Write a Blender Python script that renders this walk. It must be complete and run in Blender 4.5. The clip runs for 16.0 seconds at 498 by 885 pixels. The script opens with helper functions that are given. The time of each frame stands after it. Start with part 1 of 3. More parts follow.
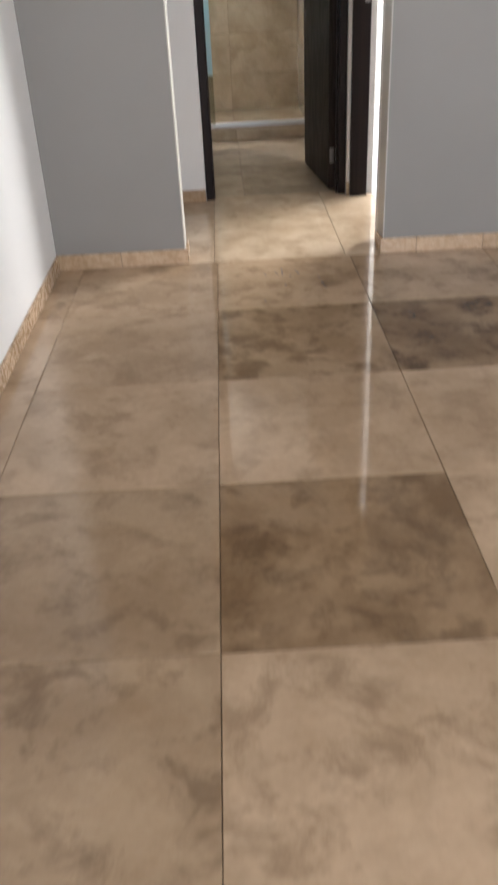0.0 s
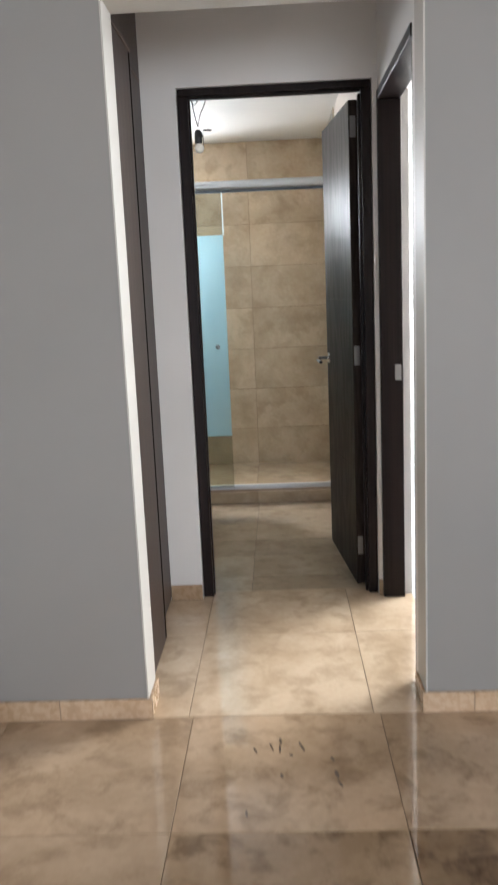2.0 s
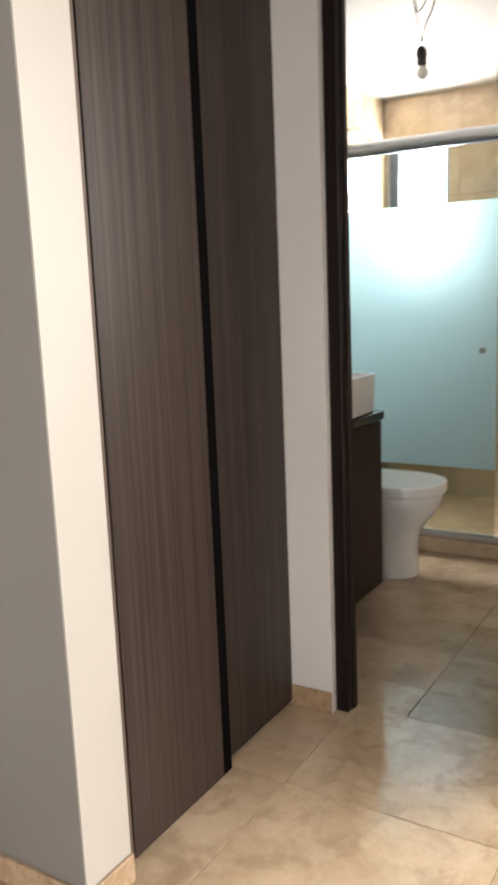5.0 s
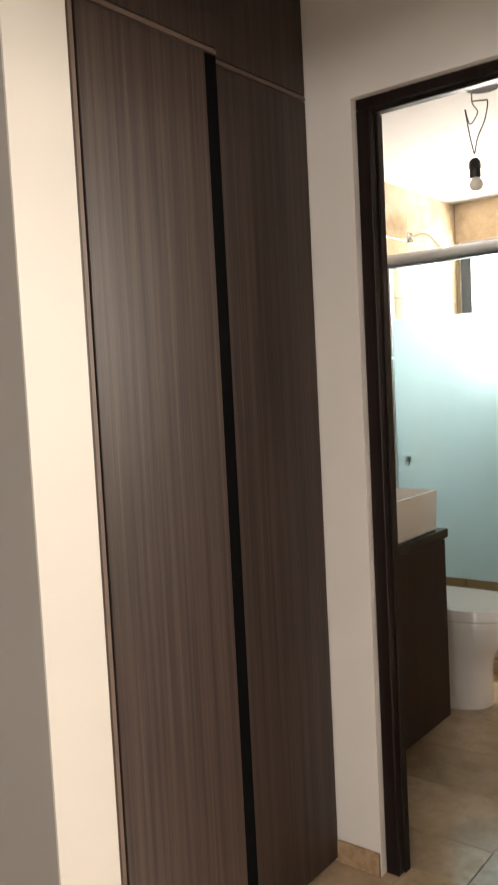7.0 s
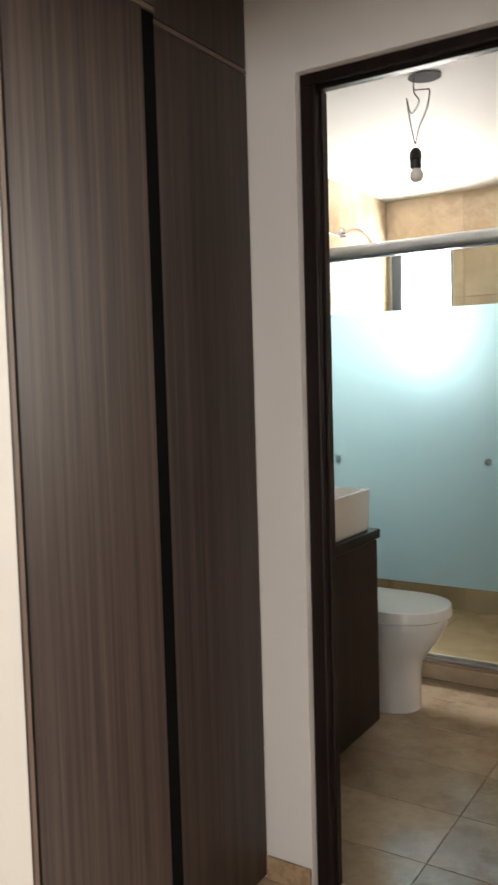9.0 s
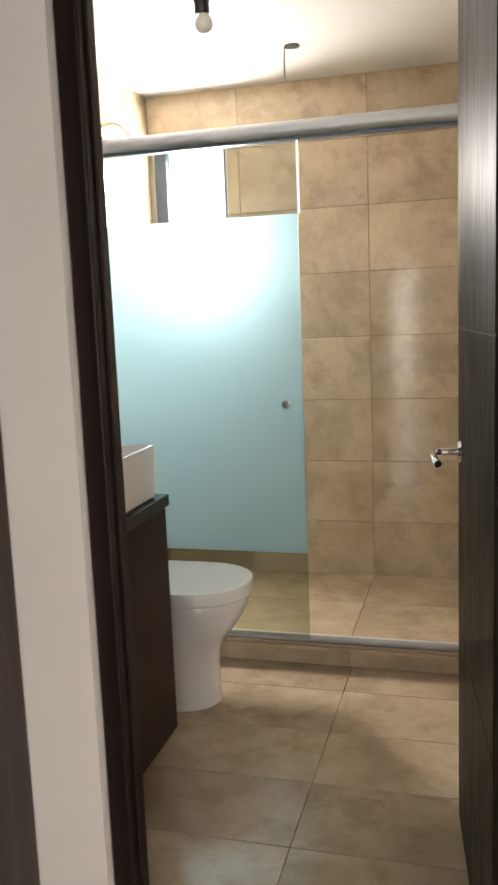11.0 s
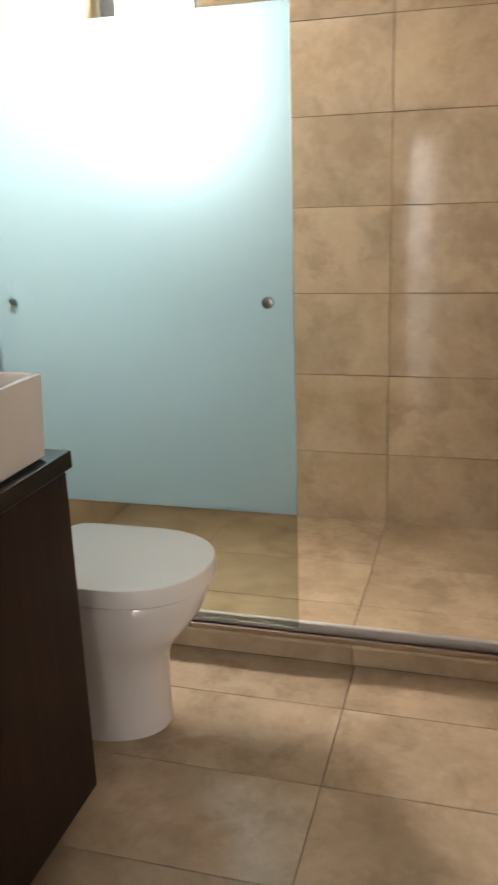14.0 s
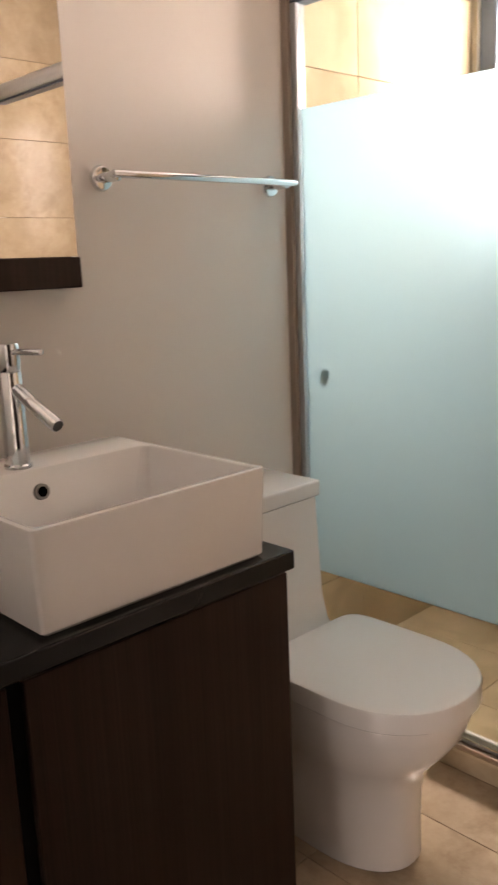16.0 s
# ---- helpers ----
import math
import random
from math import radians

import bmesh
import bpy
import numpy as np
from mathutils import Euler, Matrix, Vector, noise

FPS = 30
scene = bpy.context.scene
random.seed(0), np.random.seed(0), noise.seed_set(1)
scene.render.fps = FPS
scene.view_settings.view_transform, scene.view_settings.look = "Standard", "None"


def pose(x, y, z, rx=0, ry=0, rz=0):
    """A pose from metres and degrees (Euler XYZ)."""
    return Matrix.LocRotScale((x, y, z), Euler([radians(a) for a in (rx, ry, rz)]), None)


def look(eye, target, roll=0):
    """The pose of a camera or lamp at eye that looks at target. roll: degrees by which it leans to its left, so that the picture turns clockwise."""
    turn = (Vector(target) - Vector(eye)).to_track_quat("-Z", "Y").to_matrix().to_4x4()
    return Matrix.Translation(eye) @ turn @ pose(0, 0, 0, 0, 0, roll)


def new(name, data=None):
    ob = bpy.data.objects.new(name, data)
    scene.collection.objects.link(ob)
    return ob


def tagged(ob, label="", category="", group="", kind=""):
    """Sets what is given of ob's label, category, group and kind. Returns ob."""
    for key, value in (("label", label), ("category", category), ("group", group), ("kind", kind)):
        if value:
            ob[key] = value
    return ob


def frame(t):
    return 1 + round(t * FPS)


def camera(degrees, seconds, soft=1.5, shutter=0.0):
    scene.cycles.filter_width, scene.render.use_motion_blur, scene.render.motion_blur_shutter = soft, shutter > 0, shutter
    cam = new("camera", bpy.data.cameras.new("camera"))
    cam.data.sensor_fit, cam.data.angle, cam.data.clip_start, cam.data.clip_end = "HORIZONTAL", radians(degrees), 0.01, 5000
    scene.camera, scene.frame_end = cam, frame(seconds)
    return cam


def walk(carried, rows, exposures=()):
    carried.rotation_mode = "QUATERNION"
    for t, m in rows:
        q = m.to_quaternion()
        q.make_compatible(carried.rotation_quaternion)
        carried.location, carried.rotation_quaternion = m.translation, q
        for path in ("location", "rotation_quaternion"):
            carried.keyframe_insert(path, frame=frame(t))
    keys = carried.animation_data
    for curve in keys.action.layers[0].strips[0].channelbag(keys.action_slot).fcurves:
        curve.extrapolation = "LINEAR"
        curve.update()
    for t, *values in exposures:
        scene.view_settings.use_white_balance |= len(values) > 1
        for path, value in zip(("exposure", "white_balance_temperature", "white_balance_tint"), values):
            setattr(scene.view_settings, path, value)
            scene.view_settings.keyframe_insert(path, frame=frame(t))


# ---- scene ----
cam = camera(33.6, 16.0, soft=2.2, shutter=0.4)
PATH = [
    (0, (0.117, -4.671, 1.222), (0.133, -2.958, 0.191), -2.9),
    (0.5, (0.159, -4.444, 1.264), (0.139, -2.61, 0.465), -1.6),
    (1, (0.162, -4.142, 1.322), (0.168, -2.251, 0.671), -1.9),
    (1.5, (0.241, -3.831, 1.311), (0.282, -1.896, 0.806), -2.9),
    (2, (0.37, -3.497, 1.347), (0.289, -1.531, 0.986), -2.5),
    (2.5, (0.432, -3.188, 1.365), (0.314, -1.207, 1.111), -2.4),
    (3, (0.545, -2.942, 1.354), (0.306, -0.966, 1.152), -3.2),
    (3.5, (0.75, -2.715, 1.374), (0.234, -0.795, 1.158), -2.7),
    (4, (0.898, -2.511, 1.352), (0.274, -0.625, 1.125), -1.9),
    (4.5, (0.969, -2.335, 1.362), (0.177, -0.517, 1.096), -2.1),
    (5, (1.064, -2.178, 1.326), (0.031, -0.504, 0.965), -2.3),
    (5.2, (1.107, -2.127, 1.312), (-0.015, -0.522, 0.906), -2.2),
    (7.5, (1.138, -1.962, 1.439), (-0.102, -0.393, 1.389), -2.2),
    (8, (1.129, -1.959, 1.444), (-0.103, -0.384, 1.452), -2.3),
    (8.5, (1.139, -1.95, 1.401), (-0.078, -0.364, 1.344), -2.0),
    (9, (1.028, -1.877, 1.389), (-0.048, -0.197, 1.241), -1.6),
    (9.5, (0.874, -1.79, 1.367), (0.005, 0.003, 1.192), -1.9),
    (10, (0.790, -1.630, 1.356), (0.038, 0.210, 1.139), -1.95),
    (12.3, (0.559, -0.843, 1.305), (0.236, 1.091, 0.912), -3.4),
    (12.5, (0.555, -0.778, 1.3), (0.239, 1.155, 0.896), -3.6),
    (13, (0.517, -0.652, 1.293), (0.216, 1.273, 0.842), -3.8),
    (13.5, (0.453, -0.477, 1.279), (0.153, 1.428, 0.749), -3.1),
    (14, (0.508, -0.348, 1.262), (-0.026, 1.495, 0.695), -1.9),
    (14.5, (0.626, -0.244, 1.29), (-0.272, 1.471, 0.789), -2.2),
    (15, (0.636, -0.139, 1.291), (-0.436, 1.491, 0.849), -2.3),
    (15.5, (0.667, -0.074, 1.305), (-0.554, 1.457, 0.893), -2.1),
    (16, (0.709, -0.011, 1.314), (-0.701, 1.342, 0.886), -2.3),
]
EXPOSURES = [(0, -0.05, 6050, 10), (0.5, 0.22, 5600, 9), (1, -0.02, 5600, 9), (2, 0.04, 5850, 8), (3, 0.12, 6150, 8), (3.5, 0.12, 6200, 8), (4, -0.16, 6100, 8), (4.5, -0.2, 6200, 7), (5, -0.06, 6700, 11), (7.5, -0.2, 7400, 13), (8.5, -0.3, 6900, 10), (10, -0.08, 6700, 10), (12.5, 0.22, 7300, 13), (13, 0.24, 7400, 13), (14, 0.14, 7100, 16), (15.5, -0.14, 7500, 26), (16, -0.05, 7750, 25)]
walk(cam, [(t, look(eye, target, roll)) for t, eye, target, roll in PATH], EXPOSURES)

# ---- light ----
world = bpy.data.worlds.new("sky")
scene.world = world
world.use_nodes = True
sky = world.node_tree.nodes.new("ShaderNodeTexSky")
sky.sky_type, sky.sun_disc, sky.sun_elevation, sky.sun_rotation = "NISHITA", False, radians(48), radians(60)
world.node_tree.links.new(sky.outputs[0], world.node_tree.nodes["Background"].inputs[0])
world.node_tree.nodes["Background"].inputs[1].default_value = 0.12


def window_light(name, m, sx, sy, watts, colour):
    data = bpy.data.lights.new(name, "AREA")
    data.shape, data.size, data.size_y, data.energy, data.color = "RECTANGLE", sx, sy, watts, colour
    ob = new(name, data)
    ob.matrix_world = m


BATH_W, SIDE_W, MAIN_W, LIVING_W = 84, 265, 62, 145
window_light("bath_window_light", look((-0.632, 2.705, 1.775), (-0.35, 1.0, 1.35)), 0.28, 0.64, BATH_W, (1.0, 0.955, 0.93))
window_light("side_room_window_light", look((3.34, 1.32, 1.82), (0.4, -0.3, 0.0)), 1.9, 1.15, SIDE_W, (1.0, 0.97, 0.92))
window_light("main_window_light", look((4.36, -4.8, 1.5), (0, -4.4, 1.2)), 1.9, 1.5, MAIN_W, (0.95, 0.97, 1.0))
window_light("living_window_light", look((2.3, -7.86, 1.5), (2.3, 0, 1.2)), 2.0, 1.5, LIVING_W, (0.97, 0.98, 1.0))
window_light("terrace_slit_light", look((-0.49, -7.86, 1.1), (-0.49, 0, 1.1)), 0.28, 2.0, 14, (0.97, 0.98, 1.0))


# ---- materials ----
def material(name):
    m = bpy.data.materials.new(name)
    m.use_nodes = True
    return m, m.node_tree.nodes, m.node_tree.links, m.node_tree.nodes["Principled BSDF"]


def add_bump(n, k, b, height, strength, distance):
    bump = n.new("ShaderNodeBump")
    bump.inputs["Strength"].default_value, bump.inputs["Distance"].default_value = strength, distance
    k.new(height, bump.inputs["Height"])
    k.new(bump.outputs[0], b.inputs["Normal"])


def noise_at(n, k, vector, scale, detail=5.0, rough=0.55, distort=0.0):
    t = n.new("ShaderNodeTexNoise")
    t.inputs["Scale"].default_value, t.inputs["Detail"].default_value = scale, detail
    t.inputs["Roughness"].default_value, t.inputs["Distortion"].default_value = rough, distort
    k.new(vector, t.inputs["Vector"])
    return t.outputs["Fac"]


def ramp(n, k, fac, stops):
    r = n.new("ShaderNodeValToRGB")
    while len(r.color_ramp.elements) < len(stops):
        r.color_ramp.elements.new(0.5)
    for e, (p, c) in zip(r.color_ramp.elements, stops):
        e.position, e.color = p, (*c, 1)
    k.new(fac, r.inputs[0])
    return r.outputs[0]


def mix(n, k, fac, a, b, mode="MIX"):
    x = n.new("ShaderNodeMix")
    x.data_type, x.blend_type = "RGBA", mode
    for sock, v in ((x.inputs[0], fac), (x.inputs[6], a), (x.inputs[7], b)):
        if isinstance(v, (int, float)):
            sock.default_value = v
        elif isinstance(v, tuple):
            sock.default_value = (*v, 1)
        else:
            k.new(v, sock)
    return x.outputs[2]


def plain(name, colour, rough=0.5, metal=0.0, grain=0.0, scale=120, coat=0.0, spec=0.5):
    m, n, k, b = material(name)
    co = n.new("ShaderNodeTexCoord").outputs["Object"]
    f = noise_at(n, k, co, scale, 4)
    lo = tuple(c * 0.93 for c in colour)
    k.new(mix(n, k, f, lo, colour), b.inputs["Base Color"])
    b.inputs["Roughness"].default_value, b.inputs["Metallic"].default_value = rough, metal
    b.inputs["Coat Weight"].default_value, b.inputs["Specular IOR Level"].default_value = coat, spec
    if grain:
        add_bump(n, k, b, f, grain, 0.002)
    return m


def paint(name, colour, rough=0.6, grain=0.12):
    """Rolled wall paint: faint large blotches and a fine orange-peel relief."""
    m, n, k, b = material(name)
    co = n.new("ShaderNodeNewGeometry").outputs["Position"]
    big, fine = noise_at(n, k, co, 1.7, 3), noise_at(n, k, co, 220, 3)
    c = ramp(n, k, big, [(0.3, tuple(v * 0.94 for v in colour)), (0.7, colour)])
    k.new(c, b.inputs["Base Color"])
    b.inputs["Roughness"].default_value = rough
    add_bump(n, k, b, fine, grain, 0.001)
    return m


def travertine(name, light, mid, dark, rough, per_tile=0.35, stain=0.55, bump=0.08, streak=1.0):
    """Honed travertine: clouds, veins, brown stains with soft rims and small pits; every tile is cut from another place."""
    m, n, k, b = material(name)
    co = n.new("ShaderNodeNewGeometry").outputs["Position"]
    info = n.new("ShaderNodeObjectInfo")
    shift = n.new("ShaderNodeVectorMath")
    shift.operation = "SCALE"
    shift.inputs[0].default_value = (37.0, 19.0, 53.0)
    k.new(info.outputs["Random"], shift.inputs["Scale"])
    add = n.new("ShaderNodeVectorMath")
    k.new(co, add.inputs[0])
    k.new(shift.outputs[0], add.inputs[1])
    stretch = n.new("ShaderNodeMapping")
    stretch.inputs["Scale"].default_value = (1.0, 1.0, streak)
    k.new(add.outputs[0], stretch.inputs["Vector"])
    v = stretch.outputs[0]
    cloud = noise_at(n, k, v, 3.4, 8, 0.62, 0.25)
    c = ramp(n, k, cloud, [(0.40, mid), (0.60, light)])
    spots = ramp(n, k, noise_at(n, k, v, 8.0, 9, 0.64, 0.35), [(0.49, (0, 0, 0)), (0.63, (1, 1, 1))])
    amount = n.new("ShaderNodeMath")
    amount.operation = "MULTIPLY"
    k.new(spots, amount.inputs[0])
    rnd = ramp(n, k, info.outputs["Random"], [(0.15, (stain * 0.5,) * 3), (0.95, (stain,) * 3)])
    k.new(rnd, amount.inputs[1])
    c = mix(n, k, amount.outputs[0], c, dark)
    fine = noise_at(n, k, v, 46, 6, 0.7)
    c = mix(n, k, 0.13, c, ramp(n, k, fine, [(0.35, (0.34, 0.30, 0.26)), (0.62, (0.66, 0.66, 0.66))]), "OVERLAY")
    tone = n.new("ShaderNodeMapRange")
    tone.inputs["To Min"].default_value, tone.inputs["To Max"].default_value = 1 - per_tile, 1.0
    ran = n.new("ShaderNodeMath")
    ran.operation = "FRACT"
    mul = n.new("ShaderNodeMath")
    mul.operation = "MULTIPLY"
    mul.inputs[1].default_value = 7.31
    k.new(info.outputs["Random"], mul.inputs[0])
    k.new(mul.outputs[0], ran.inputs[0])
    k.new(ran.outputs[0], tone.inputs["Value"])
    hsv = n.new("ShaderNodeHueSaturation")
    k.new(tone.outputs[0], hsv.inputs["Value"])
    k.new(c, hsv.inputs["Color"])
    k.new(hsv.outputs[0], b.inputs["Base Color"])
    rr = n.new("ShaderNodeMapRange")
    rr.inputs["To Min"].default_value, rr.inputs["To Max"].default_value = rough * 0.7, rough * 1.5
    k.new(fine, rr.inputs["Value"])
    k.new(rr.outputs[0], b.inputs["Roughness"])
    add_bump(n, k, b, noise_at(n, k, v, 14, 6), bump, 0.004)
    return m


def wood(name, dark, light, rough, along=2, freq=55, spec=0.3):
    """Veneer with fine straight grain along one axis (0 x, 1 y, 2 z)."""
    m, n, k, b = material(name)
    co = n.new("ShaderNodeTexCoord").outputs["Object"]
    mp = n.new("ShaderNodeMapping")
    s = [1.0, 1.0, 1.0]
    s[along] = 0.012
    mp.inputs["Scale"].default_value = s
    k.new(co, mp.inputs["Vector"])
    a, c2 = noise_at(n, k, mp.outputs[0], freq, 6, 0.65), noise_at(n, k, mp.outputs[0], freq * 5, 4, 0.6)
    c = ramp(n, k, a, [(0.32, dark), (0.68, light)])
    c = mix(n, k, 0.35, c, ramp(n, k, c2, [(0.35, (0.3, 0.3, 0.3)), (0.65, (0.7, 0.7, 0.7))]), "OVERLAY")
    k.new(c, b.inputs["Base Color"])
    b.inputs["Roughness"].default_value = rough
    b.inputs["Specular IOR Level"].default_value = spec
    add_bump(n, k, b, c2, 0.15, 0.001)
    return m


def leaf_wood(name):
    """Dark lacquered door skin with embossed, wavy flat-sawn grain."""
    m, n, k, b = material(name)
    co = n.new("ShaderNodeTexCoord").outputs["Object"]
    mp = n.new("ShaderNodeMapping")
    mp.inputs["Scale"].default_value = (1.0, 1.0, 0.22)
    k.new(co, mp.inputs["Vector"])
    w = n.new("ShaderNodeTexWave")
    w.bands_direction = "X"
    w.inputs["Scale"].default_value, w.inputs["Distortion"].default_value = 11.0, 16.0
    w.inputs["Detail"].default_value, w.inputs["Detail Scale"].default_value = 3.0, 0.8
    k.new(mp.outputs[0], w.inputs["Vector"])
    k.new(ramp(n, k, w.outputs["Fac"], [(0.2, (0.028, 0.0215, 0.019)), (0.8, (0.039, 0.031, 0.027))]), b.inputs["Base Color"])
    gloss = n.new("ShaderNodeMapRange")
    gloss.inputs["To Min"].default_value, gloss.inputs["To Max"].default_value = 0.41, 0.37
    k.new(w.outputs["Fac"], gloss.inputs["Value"])
    k.new(gloss.outputs[0], b.inputs["Roughness"])
    b.inputs["Specular IOR Level"].default_value, b.inputs["IOR"].default_value = 0.14, 1.22
    add_bump(n, k, b, w.outputs["Fac"], 0.07, 0.0010)
    return m


def clear_glass(name, tint=(0.93, 0.97, 0.96)):
    m, n, k, b = material(name)
    n.remove(b)
    t, g, mx, fr = n.new("ShaderNodeBsdfTransparent"), n.new("ShaderNodeBsdfGlossy"), n.new("ShaderNodeMixShader"), n.new("ShaderNodeFresnel")
    t.inputs[0].default_value = (*tint, 1)
    g.inputs["Roughness"].default_value = 0.02
    fr.inputs[0].default_value = 1.25
    k.new(fr.outputs[0], mx.inputs[0])
    k.new(t.outputs[0], mx.inputs[1])
    k.new(g.outputs[0], mx.inputs[2])
    k.new(mx.outputs[0], n["Material Output"].inputs[0])
    return m


def frosted_glass(name, scatter=(0.34, 0.475, 0.515)):
    """Sandblasted glass: light goes through it scattered, more strongly forwards."""
    m, n, k, b = material(name)
    n.remove(b)
    t, r, mx = n.new("ShaderNodeBsdfTranslucent"), n.new("ShaderNodeBsdfRefraction"), n.new("ShaderNodeMixShader")
    d, mx2 = n.new("ShaderNodeBsdfDiffuse"), n.new("ShaderNodeMixShader")
    t.inputs[0].default_value = (*scatter, 1)
    r.inputs["Color"].default_value = (0.80, 0.95, 1.0, 1)
    r.inputs["Roughness"].default_value, r.inputs["IOR"].default_value = 0.70, 1.30
    d.inputs[0].default_value = (0.42, 0.52, 0.54, 1)
    mx.inputs[0].default_value, mx2.inputs[0].default_value = 0.50, 0.20
    k.new(t.outputs[0], mx.inputs[1])
    k.new(r.outputs[0], mx.inputs[2])
    k.new(mx.outputs[0], mx2.inputs[1])
    k.new(d.outputs[0], mx2.inputs[2])
    k.new(mx2.outputs[0], n["Material Output"].inputs[0])
    return m


GREY = paint("grey_wall_paint", (0.255, 0.238, 0.224), 0.55)
WHITE = paint("white_wall_paint", (0.80, 0.78, 0.75), 0.55)
HALL = paint("warm_white_hall_paint", (0.80, 0.765, 0.73), 0.55)
# hall white darkened for the reveal, offsetting the strong side-room light in its colour
REVEAL_DIM = paint("dimmed_white_reveal_paint", (0.52, 0.485, 0.435), 0.5)
BATH = paint("greige_bath_paint", (0.66, 0.59, 0.53), 0.5)
BCEIL = paint("bath_ceiling_paint", (0.69, 0.685, 0.66), 0.75)
CEIL = paint("ceiling_paint", (0.82, 0.81, 0.78), 0.75)
FLOOR = travertine("polished_floor_travertine", (0.50, 0.358, 0.234), (0.395, 0.275, 0.172), (0.17, 0.104, 0.056), 0.045, 0.12, 0.58, 0.004)
# lit copy of the floor stone: side-room daylight on the hall floor is in the colour
FLOOR_LIT = travertine("lit_floor_travertine", (0.63, 0.485, 0.340), (0.50, 0.370, 0.245), (0.25, 0.165, 0.095), 0.045, 0.06, 0.45, 0.004)
FLOOR_DARK = travertine("stained_floor_travertine", (0.30, 0.200, 0.115), (0.18, 0.110, 0.056), (0.062, 0.033, 0.014), 0.045, 0.05, 0.92, 0.004)
FLOOR_MID = travertine("clouded_floor_travertine", (0.39, 0.275, 0.173), (0.29, 0.195, 0.115), (0.11, 0.064, 0.032), 0.045, 0.06, 0.75, 0.004)
BFLOOR = travertine("honed_bath_floor_travertine", (0.53, 0.425, 0.305), (0.42, 0.33, 0.228), (0.22, 0.15, 0.09), 0.13, 0.17, 0.42, 0.02)
WTILE = travertine("shower_wall_travertine", (0.585, 0.482, 0.345), (0.475, 0.381, 0.262), (0.27, 0.200, 0.125), 0.085, 0.12, 0.42, 0.02)
SKIRT = travertine("skirting_travertine", (0.54, 0.385, 0.25), (0.44, 0.30, 0.18), (0.24, 0.145, 0.08), 0.25, 0.15, 0.35, 0.03)
GROUT = plain("brown_grout", (0.20, 0.14, 0.09), 0.9, grain=0.3)
DARKWOOD = wood("dark_frame_wood", (0.008, 0.005, 0.0045), (0.020, 0.012, 0.010), 0.38, spec=0.16)
CLOSET = wood("brown_closet_veneer", (0.021, 0.0125, 0.0095), (0.060, 0.039, 0.0305), 0.42, freq=70)
VANITY = wood("dark_vanity_veneer", (0.021, 0.0115, 0.0085), (0.036, 0.0205, 0.015), 0.42, freq=40, spec=0.12)
LEAF = leaf_wood("embossed_door_skin")
# near-black without sheen: paints the shade inside gaps and openings
SHADE_BLACK = plain("recess_shade_black", (0.003, 0.003, 0.003), 0.95, spec=0.05)
STONE = plain("black_counter_stone", (0.010, 0.010, 0.010), 0.25, scale=300, spec=0.25)
STRIP = plain("brown_edge_strip", (0.13, 0.090, 0.070), 0.45, spec=0.25)
TRACK = plain("bronze_sill_metal", (0.34, 0.27, 0.21), 0.35, 0.8)
EDGE = plain("grey_brown_edge_trim", (0.25, 0.195, 0.155), 0.45)
CERAMIC = plain("white_glazed_ceramic", (0.80, 0.78, 0.76), 0.08, scale=4, coat=0.4)
SEATP = plain("white_seat_plastic", (0.80, 0.79, 0.77), 0.22, scale=4)
CHROME = plain("chrome", (0.72, 0.73, 0.74), 0.09, 1.0)
SATIN = plain("satin_aluminium", (0.58, 0.61, 0.63), 0.44, 1.0, scale=60)
STEEL = plain("brushed_hinge_steel", (0.30, 0.29, 0.28), 0.42, 1.0)
WINF = plain("grey_window_aluminium", (0.10, 0.13, 0.175), 0.4, 0.2)
RUBBER = plain("black_bakelite", (0.010, 0.010, 0.010), 0.35)
WIRE = plain("grey_wire_insulation", (0.10, 0.095, 0.09), 0.5)
WIREW = plain("white_wire_insulation", (0.55, 0.52, 0.48), 0.5)
BULBM = plain("opal_bulb_glass", (0.80, 0.78, 0.72), 0.12, scale=4)
# colour of the shade inside the lamp holes, used on flat discs
HOLE_SHADE = plain("painted_hole_shade", (0.012, 0.011, 0.010), 0.9)
KNOBM = plain("grey_knob_metal", (0.26, 0.26, 0.26), 0.3, 0.8)
SIDEFLOOR = plain("pale_grey_floor", (0.42, 0.42, 0.44), 0.35, scale=8)
GLASS = clear_glass("clear_shower_glass")
LIMED = clear_glass("limescaled_shower_glass", (0.78, 0.80, 0.755))
UPPER = clear_glass("faintly_green_shower_glass", (0.88, 0.91, 0.90))
FROST = frosted_glass("sandblasted_glass")
GLASS_EDGE = frosted_glass("ground_glass_edge", (0.88, 0.93, 0.93))
MIRROR = plain("mirror_silver", (0.90, 0.90, 0.89), 0.0, 1.0, scale=2)


# ---- mesh helpers ----
def link(name, bm, mat, parent=None, label="", smooth=False):
    me = bpy.data.meshes.new(name)
    bmesh.ops.recalc_face_normals(bm, faces=bm.faces)
    bm.to_mesh(me)
    bm.free()
    me.materials.append(mat)
    if smooth:
        me.polygons.foreach_set("use_smooth", [True] * len(me.polygons))
        me.set_sharp_from_angle(angle=radians(38))
    ob = new(name, me)
    if parent is not None:
        ob.parent = parent
    if label:
        ob["label"] = label
    return ob


def part(name, bm, mat, parent, label="", smooth=False):
    return link(name, bm, mat, parent, label, smooth)


